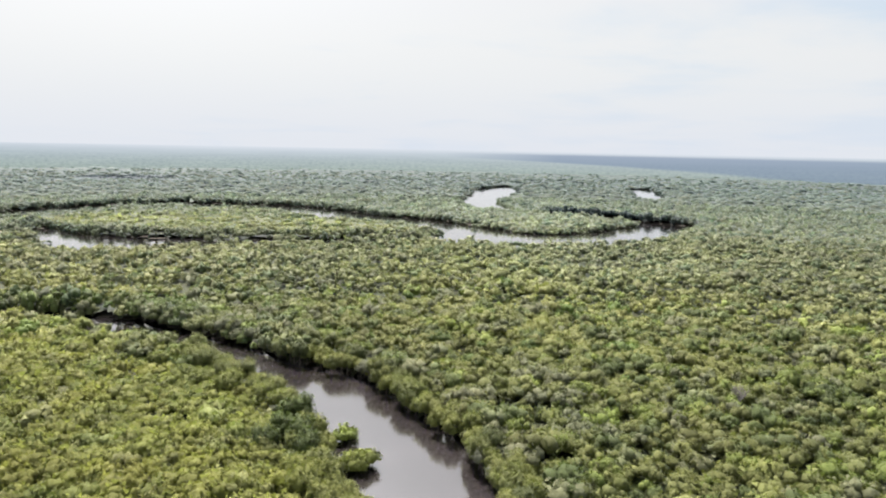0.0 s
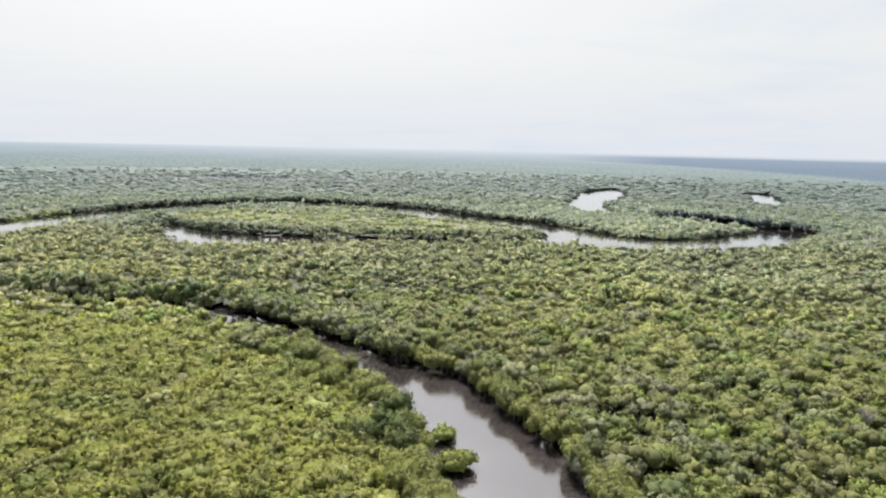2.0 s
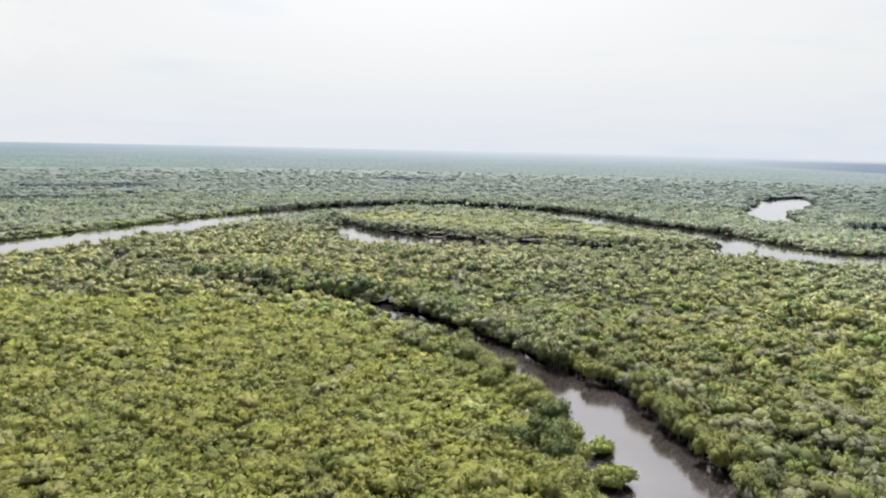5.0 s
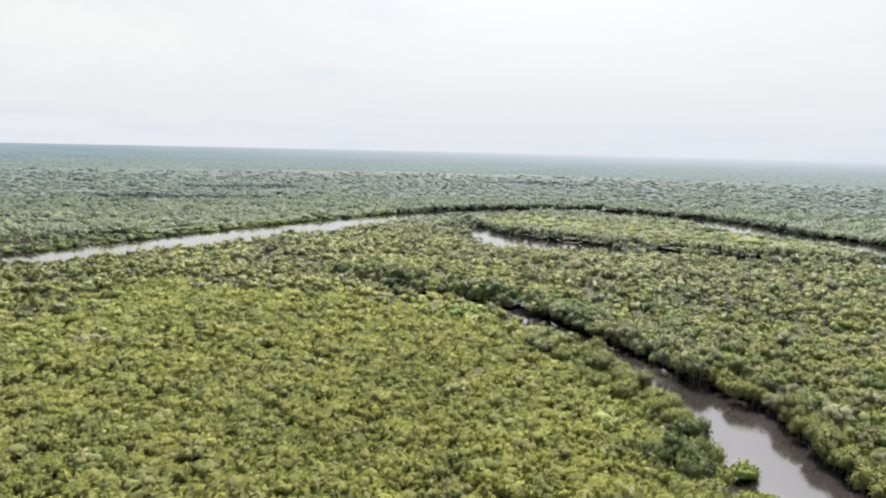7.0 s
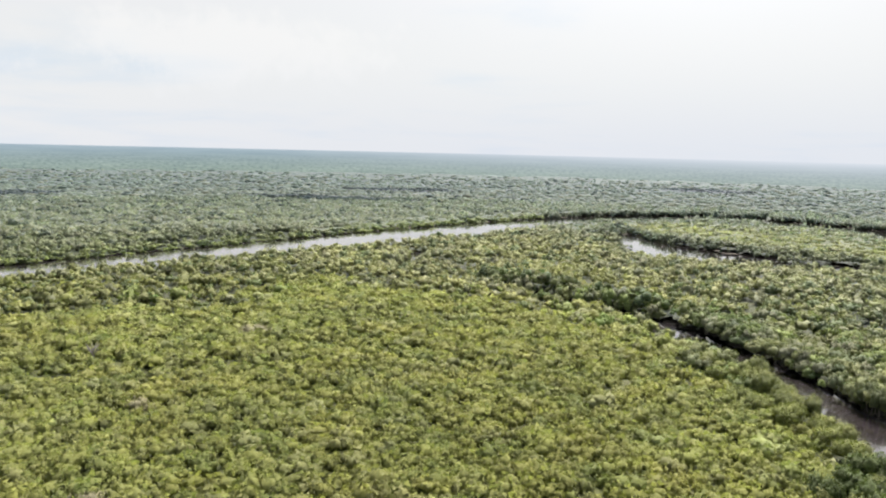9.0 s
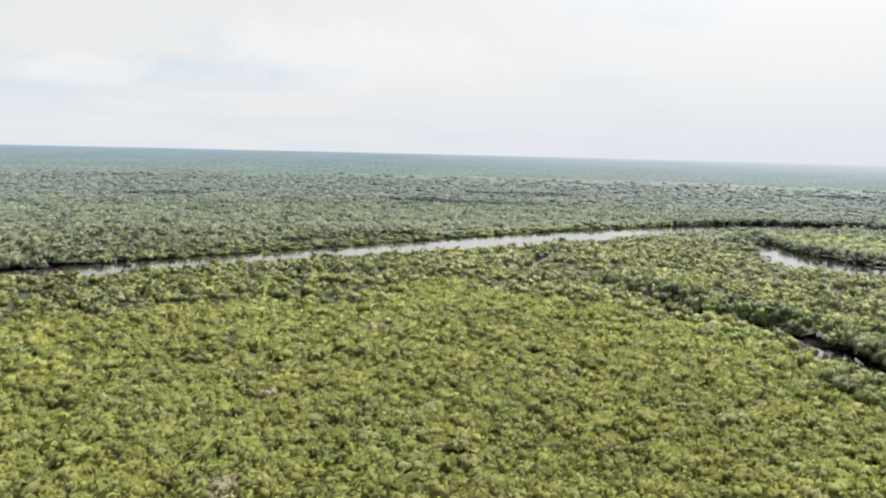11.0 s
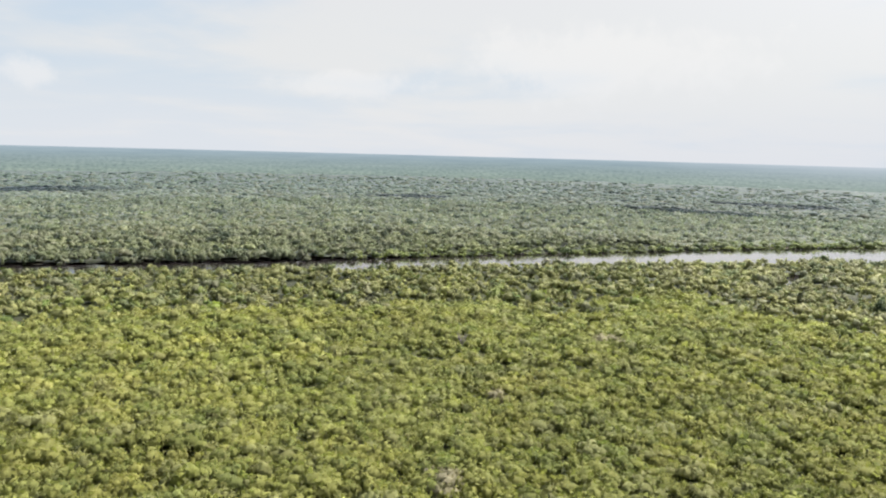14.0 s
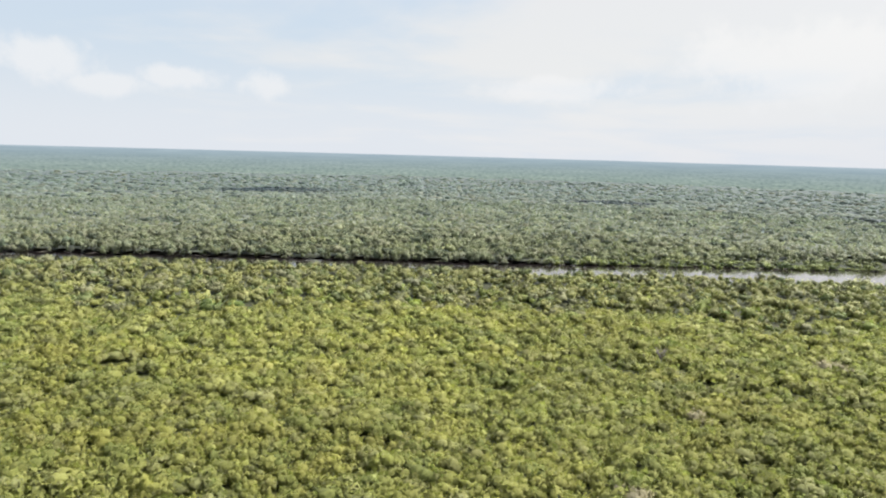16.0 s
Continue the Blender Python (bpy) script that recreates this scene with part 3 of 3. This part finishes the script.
def lobed_crowns(x, y, top, radius, depth, lobes, sides, tint, body, patchy=0.12):
    """Crowns heaped up of uneven rounded lobes, open below."""
    n = len(x)
    a = np.arange(lobes) * 2 * math.pi / max(lobes - 1, 1) + rng.uniform(0, 6.3, (n, 1)) + 0.5 * rng.normal(size=(n, lobes))
    out_by = rng.uniform(0.45, 0.72, (n, lobes))
    up = rng.uniform(-0.15, 0.45, (n, lobes))
    if lobes > 1:
        out_by[:, 0] = rng.uniform(0.0, 0.3, n)
        up[:, 0] = rng.uniform(0.4, 0.6, n)
    else:
        out_by[:], up[:] = 0.0, 0.2
    size = rng.uniform(0.40, 0.62, (n, lobes)) if lobes > 1 else rng.uniform(0.85, 1.1, (n, 1))
    tall = np.where(lobes > 1, rng.uniform(0.42, 0.6, (n, lobes)), 0.8)
    offset = np.stack([np.cos(a) * out_by * radius[:, None], np.sin(a) * out_by * radius[:, None], up * depth[:, None]], 2)
    middle = np.stack([x, y, top - depth], 1)[:, None, :] + offset
    s, h = size * radius[:, None], tall * depth[:, None]
    k = np.arange(sides) * 2 * math.pi / sides
    rings = []
    for wide, rise, twist in ((1.0, -0.75, 0.0), (0.82, 0.45, math.pi / sides)):
        r = s[:, :, None] * wide * rng.uniform(0.78, 1.2, (n, lobes, sides))
        b = k + twist + a[:, :, None]
        z = h[:, :, None] * rise * rng.uniform(0.7, 1.3, (n, lobes, sides))
        rings.append(np.stack([np.cos(b) * r, np.sin(b) * r, z], 3))
    apex = np.stack([0.2 * s * rng.normal(size=(n, lobes)), 0.2 * s * rng.normal(size=(n, lobes)), h], 2)[:, :, None, :]
    local = np.concatenate(rings + [apex], 2)
    verts = middle[:, :, None, :] + local * body
    one = []
    for q in range(sides):
        w = (q + 1) % sides
        one += [(q, w, sides + q), (w, sides + w, sides + q), (sides + q, sides + w, 2 * sides)]
    size_of = 2 * sides + 1
    faces = (np.arange(n * lobes)[:, None, None] * size_of + np.array(one)[None]).reshape(-1, 3)
    scaled = local / np.stack([s, s, h], 2)[:, :, None, :]
    whole_crown = (offset[:, :, None, :] + local) / np.stack([radius, radius, depth], 1)[:, None, None, :]
    normals = unit(unit(scaled + np.array([0, 0, 0.12])) + 0.55 * unit(whole_crown + np.array([0, 0, 0.15])))
    shade = 1 + patchy * rng.uniform(-1, 1, (n, lobes, 1, 1))
    colour = np.broadcast_to(tint[:, None, None, :] * shade, (n, lobes, size_of, 3))
    return verts.reshape(-1, 3), faces, colour.reshape(-1, 3), normals.reshape(-1, 3), middle, s, h


def leaf_tufts(middle, s, h, per_crown, clump, radius, tint):
    """Small leaf tufts standing out of the lobes of each crown."""
    n, lobes = s.shape
    which = rng.integers(0, lobes, (n, per_crown))
    at = np.take_along_axis(middle, which[:, :, None], 1)
    ls, lh = np.take_along_axis(s, which, 1)[:, :, None], np.take_along_axis(h, which, 1)[:, :, None]
    d = rng.normal(size=(n, per_crown, 3))
    d[:, :, 2] = np.abs(d[:, :, 2]) * 1.2 - 0.35
    d = unit(d)
    p = at + d * np.concatenate([ls, ls, lh], 2) * rng.uniform(0.72, 1.32, (n, per_crown, 1))
    face = unit(d + 0.9 * rng.normal(size=d.shape))
    u = unit(np.cross(face, rng.normal(size=d.shape)))
    v = np.cross(face, u)
    big = (clump * radius)[:, None, None] * rng.uniform(0.6, 1.4, (n, per_crown, 1))
    turn = rng.uniform(0, 6.3, (n, per_crown, 1))
    corners = [p + (u * np.cos(turn + q) + v * np.sin(turn + q)) * big * rng.uniform(0.7, 1.3, (n, per_crown, 1)) for q in (0.0, 2.1, 4.2)]
    verts = np.stack(corners, 2).reshape(-1, 3)
    normals = np.repeat(unit(d + np.array([0, 0, 0.15]) + 0.28 * face).reshape(-1, 3), 3, axis=0)
    colour = tint[:, None, :] * rng.uniform(0.9, 1.1, (n, per_crown, 1))
    return verts, np.arange(len(verts)).reshape(-1, 3), np.repeat(colour.reshape(-1, 3), 3, axis=0), normals


def crowns(x, y, top, radius, depth, lobes, sides, per_crown, clump, tint):
    """Lobed crowns with their leaf tufts."""
    body = 0.82 if per_crown > 4 else 1.0
    v, f, c, n, middle, s, h = lobed_crowns(x, y, top, radius, depth, lobes, sides, tint, body)
    if per_crown:
        v2, f2, c2, n2 = leaf_tufts(middle, s, h, per_crown, clump, radius, tint)
        f = np.vstack([f, f2 + len(v)])
        v, c, n = np.vstack([v, v2]), np.vstack([c, c2]), np.vstack([n, n2])
    return v, f, c, n


def forest(name, inner, outer, step, seed, wide, lobes, sides, per_crown, clump, label, banks=False, rise=0.0, thicket=None, leaves=None, around=False):
    """Crowns scattered over the land, of many lobes near by and of few far off."""
    x, y, gap = scatter(inner, outer, step, seed, around)
    keep = ~tree_plot(x, y, gap)
    keep &= (gap < 7.0) if banks else (gap > 4.0)
    if thicket is not None:
        keep &= scrub(x, y) == thicket
    x, y, gap = x[keep], y[keep], gap[keep]
    if rise:
        keep = (rng.random(len(x)) < np.where(scrub(x, y), 0.3, 0.8)) & (gap > 6) & (island(x, y) < 0.1)
        x, y, gap = x[keep], y[keep], gap[keep]
    if inner > 1600:
        keep = rng.random(len(x)) < np.clip((2500 - np.hypot(x, y)) / 600, 0.05, 1)
        x, y, gap = x[keep], y[keep], gap[keep]
    pick = rng.random(len(x)) * (1.0 - 0.3 * (rise > 0)) + 0.3 * (rise > 0)
    low = scrub(x, y)
    big = rng.random(len(x)) ** 2.2
    radius = step * wide * (0.55 + 1.25 * big) * np.where(low, 1.14, 1.1)
    top = tree_height(x, y, gap) + rng.uniform(-2.1, 0.8, len(x)) * np.where(low, 0.55, 1.4) + 1.7 * (cloudy(x, y, 11, 91) - 0.5) + 1.6 * big + rise * rng.uniform(0.4, 1.0, len(x))
    depth = np.clip(radius * rng.uniform(0.8, 1.2, len(x)), 0.4, top * 0.48)
    if banks:
        top = top * rng.uniform(0.6, 1.08, len(x)) * np.where(np.hypot(x, y) > 750, 0.85, 1.0)
    depth = np.where(gap < 4, np.clip(depth, top * 0.40, top * 0.45) + 0.2 * top * (np.hypot(x, y) > 420), depth)
    v, f, c, n = crowns(x, y, top, radius, depth, lobes, sides, per_crown, clump, species_haze_tint(x, y, gap, pick))
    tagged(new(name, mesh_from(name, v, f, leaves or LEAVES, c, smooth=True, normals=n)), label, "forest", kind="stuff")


def tree_plot(x, y, gap):
    """The two banks of the side river nearest to the camera, where the trees stand singly."""
    return (gap < 11) & (y > 120) & (y < 300) & (x > -110) & (x < 60)


forest("near_thicket", 130, 285, 4.0, 50, 0.80, 4, 4, 84, 0.135,
       "dense low thicket of small yellow-green crowns", thicket=True, leaves=THICKET)
forest("middle_thicket", 285, 570, 5.3, 52, 0.76, 3, 4, 64, 0.15,
       "dense thicket of rounded yellow-green crowns", thicket=True, leaves=THICKET)
forest("near_forest", 125, 400, 6.0, 55, 0.65, 6, 4, 150, 0.1,
       "dense rainforest of rounded mixed green crowns", thicket=False)
forest("middle_forest", 400, 800, 7.4, 60, 0.62, 2, 4, 26, 0.19,
       "dense rainforest canopy of mixed green crowns along the rivers", thicket=False)
forest("bank_forest", 135, 600, 4.5, 85, 0.70, 5, 4, 70, 0.14,
       "dense dark green trees crowding the water's edge", True)
forest("far_bank_forest", 600, 1300, 5.2, 86, 0.70, 3, 4, 24, 0.18,
       "mixed green trees along the far river banks", True, leaves=FAR_LEAVES)
forest("emergent_trees", 130, 800, 17.0, 75, 0.22, 5, 4, 70, 0.13,
       "taller spreading trees that stand above the canopy", rise=2.2)
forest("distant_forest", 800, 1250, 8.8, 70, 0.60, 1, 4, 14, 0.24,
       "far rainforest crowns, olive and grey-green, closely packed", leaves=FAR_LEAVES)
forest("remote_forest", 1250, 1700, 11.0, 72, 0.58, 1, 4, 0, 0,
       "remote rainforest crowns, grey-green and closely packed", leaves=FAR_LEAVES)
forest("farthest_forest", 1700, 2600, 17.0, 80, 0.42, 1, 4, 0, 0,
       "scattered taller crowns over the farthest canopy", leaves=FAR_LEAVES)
forest("underfoot_crowns", 0, 126, 6.0, 95, 0.68, 3, 4, 30, 0.16,
       "dense yellow-green and green crowns by the river", around=True)

# ---------------------------------------------------------------- single trees on the near banks


def limb(bm, a, b, thick, thin, sides=6):
    """A tapered limb from a to b."""
    a, b = Vector(a), Vector(b)
    turn = (b - a).to_track_quat("Z", "Y").to_matrix()
    rings = []
    for p, r in ((a, thick), (a.lerp(b, 0.55) + Vector((0.05, -0.04, 0.03)) * (b - a).length, (thick + thin) * 0.55), (b, thin)):
        rings.append([bm.verts.new(p + turn @ Vector((math.cos(k * 2 * math.pi / sides) * r, math.sin(k * 2 * math.pi / sides) * r, 0)))
                      for k in range(sides)])
    for low_ring, high_ring in zip(rings[:-1], rings[1:]):
        for k in range(sides):
            bm.faces.new((low_ring[k], low_ring[(k + 1) % sides], high_ring[(k + 1) % sides], high_ring[k]))
    bm.faces.new(rings[-1])


def part(name, mesh, parent, label=""):
    ob = new(name, mesh)
    ob.parent = parent
    return tagged(ob, label)


def trunk_mesh(tall, spread, seed):
    """A short trunk on stilt roots that forks into limbs."""
    pick = random.Random(seed)
    bm = bmesh.new()
    fork = Vector((pick.uniform(-0.3, 0.3), pick.uniform(-0.3, 0.3), tall * 0.38))
    limb(bm, (0, 0, tall * 0.08), fork, 0.20, 0.15)
    for k in range(5):
        a = k * 1.257 + pick.uniform(-0.4, 0.4)
        limb(bm, (math.cos(a) * 0.9, math.sin(a) * 0.9, -0.9), (0, 0, tall * pick.uniform(0.12, 0.22)), 0.05, 0.08, 4)
    for k in range(6):
        a = k * 1.05 + pick.uniform(-0.4, 0.4)
        reach = spread * pick.uniform(0.45, 0.75)
        end = Vector((math.cos(a) * reach, math.sin(a) * reach, tall * pick.uniform(0.55, 0.85)))
        limb(bm, fork, end, 0.11, 0.04, 5)
        limb(bm, fork.lerp(end, 0.6), end + Vector((math.cos(a + 0.8), math.sin(a + 0.8), 0.5)) * spread * 0.25, 0.06, 0.02, 4)
    limb(bm, fork, fork + Vector((0.1, 0.1, tall * 0.5)), 0.12, 0.04, 5)
    me = bpy.data.meshes.new("trunk")
    bm.to_mesh(me)
    bm.free()
    me.materials.append(BARK)
    return me


def crown_mesh(tall, spread, colour, clumps, squat):
    """A lobed crown of leaf tufts that hangs down over the water."""
    one = np.zeros(1)
    v, f, c, n = crowns(one, one, one + tall, one + spread, one + tall * squat, 11, 5, clumps, 0.10, np.array([colour]))
    v[:, 2] = np.maximum(v[:, 2], 0.6)
    return mesh_from("crown", v, f, LEAVES, c, smooth=True, normals=n)


def bank_tree(tall, spread, colour, clumps, squat, seed, label, kind):
    tree = tagged(new(kind), label, kind, "trees on the river banks")
    part("trunk", trunk_mesh(tall, spread, seed), tree, "grey-brown trunk on stilt roots")
    part("crown", crown_mesh(tall, spread, colour, clumps, squat), tree)
    return tree


KINDS = [
    (9.5, 3.4, (0.094, 0.106, 0.036), 620, 0.43, "broad dark green rainforest tree on the river bank"),
    (8.5, 2.8, (0.118, 0.128, 0.042), 520, 0.43, "rounded mid-green tree leaning over the river bank"),
    (10.5, 3.6, (0.066, 0.078, 0.032), 640, 0.42, "tall deep green tree standing at the water's edge"),
    (7.5, 3.0, (0.124, 0.136, 0.040), 520, 0.44, "yellow-green leafy tree on the river bank"),
    (7.0, 2.6, (0.112, 0.120, 0.086), 480, 0.43, "silvery grey-green tree at the water's edge"),
    (9.0, 3.1, (0.108, 0.122, 0.036), 540, 0.43, "full green tree with lobed crown on the bank"),
]
BIG_DARK = [(-41, 206), (-48, 212), (-45, 221), (-37, 198), (-51, 203)]
BIG_GREEN = [(-54, 236), (-62, 245), (-77, 252), (-90, 258), (-99, 266), (-114, 279), (-38, 186), (-33, 176)]
models = [bank_tree(*k[:5], 40 + i, k[5], "tree") for i, k in enumerate(KINDS)]
tx, ty, tgap = scatter(100, 340, 4.1, 90)
plot = tree_plot(tx, ty, tgap)
# no tree crowds the bushes that stand off the bank
plot &= (np.hypot(tx + 22, ty - 197) > 10.5) & (np.hypot(tx + 29, ty - 217) > 7.5)
for bx, by in BIG_DARK + BIG_GREEN:
    plot &= np.hypot(tx - bx, ty - by) > 4.5
tx, ty, tgap = tx[plot], ty[plot], tgap[plot]
used = set()
pick = random.Random(8)
for x, y, g in zip(tx, ty, tgap):
    inside = x < np.interp(y, SIDE_Y[:13], SIDE_X[:13])
    i = pick.choice((3, 3, 1, 1, 5, 5, 0, 0) if inside else (0, 1, 1, 2, 3, 3, 4, 5, 5))
    size = pick.uniform(0.8, 1.15) * (1.06 if inside else 1.05)
    m = pose(x, y, 0.35, 0, 0, pick.uniform(0, 360))
    if i in used:
        copy_thing(models[i], m).scale = (size, size, size * pick.uniform(0.9, 1.1))
    else:
        used.add(i)
        models[i].matrix_world = m
        models[i].scale = (1.0, 1.0, 1.0)

# the clump of tall dark trees behind the bushes, and broad green ones further up the inner bank
tall_tree = bank_tree(12.0, 4.9, (0.058, 0.077, 0.026), 900, 0.44, 64, "tall broad dark green tree on the river bank", "tree")
broad_tree = bank_tree(9.8, 4.6, (0.118, 0.132, 0.038), 820, 0.43, 65, "broad bright green tree on the river bank", "tree")
for model, spots in ((tall_tree, BIG_DARK), (broad_tree, BIG_GREEN)):
    for k, (x, y) in enumerate(spots):
        m = pose(x, y, 0.3, 0, 0, 73 * k)
        size = (1.0, 0.9, 1.1, 0.95, 0.85)[k % 5]
        if k:
            copy_thing(model, m).scale = (size, size, size)
        else:
            model.matrix_world = m

# bushes that stand in the water off the bank
islet = bank_tree(5.4, 5.7, (0.105, 0.125, 0.032), 760, 0.60, 61, "yellow-green bush standing alone in the river", "bush")
islet.matrix_world = pose(-22, 197, -0.1)
shoot = bank_tree(4.2, 4.6, (0.120, 0.150, 0.034), 480, 0.58, 62, "bright green low bush at the water's edge", "bush")
shoot.matrix_world = pose(-29, 217, 0.0)

# two round trees on the point between the main river and the oxbow
round_tree = bank_tree(11.5, 6.4, (0.034, 0.046, 0.030), 420, 0.46, 63, "round dark green tree standing by the oxbow", "tree")
round_tree.matrix_world = pose(-452, 768, 0.3)
copy_thing(round_tree, pose(-434, 757, 0.3, 0, 0, 130)).scale = (0.85, 0.85, 0.85)


# ---------------------------------------------------------------- bare trees in the canopy
def bare_tree(tall, spread, seed):
    """A leafless tree: a grey trunk, and limbs that fork into twigs."""
    pick = random.Random(seed)
    tree = tagged(new("bare_tree"), "leafless grey tree standing among the green crowns", "bare tree", "bare trees in the forest")
    bm = bmesh.new()
    limb(bm, (0, 0, 0), (0.2, -0.1, tall * 0.62), 0.22, 0.13)
    me = bpy.data.meshes.new("trunk")
    bm.to_mesh(me)
    bm.free()
    me.materials.append(PALE_BARK)
    part("trunk", me, tree, "pale grey bare trunk")
    for k in range(9):
        bm = bmesh.new()
        a = k * 0.7 + pick.uniform(-0.3, 0.3)
        start = Vector((0.15, -0.08, tall * pick.uniform(0.42, 0.62)))
        end = Vector((math.cos(a), math.sin(a), 0)) * spread * pick.uniform(0.5, 1.0) + Vector((0, 0, tall * pick.uniform(0.8, 1.02)))
        limb(bm, start, end, 0.16, 0.09, 5)
        for j in range(8):
            base = start.lerp(end, pick.uniform(0.35, 0.95))
            limb(bm, base, base + Vector((pick.uniform(-1, 1), pick.uniform(-1, 1), pick.uniform(0.2, 0.9))) * spread * 0.38, 0.09, 0.05, 4)
        me = bpy.data.meshes.new("branch")
        bm.to_mesh(me)
        bm.free()
        me.materials.append(PALE_BARK)
        part("branch", me, tree)
    return tree


# the second tree is added at a dark gap of the thicket
BARE_TREES = [(109, 240), (-303, 102)]
bare = bare_tree(13.0, 3.4, 70)
bare.matrix_world = pose(*BARE_TREES[0], 0.3)
for k, (x, y) in enumerate(BARE_TREES[1:]):
    copy_thing(bare, pose(x, y, 0.3, 0, 0, 80 * k + 40)).scale = (0.9, 0.9, 0.85)
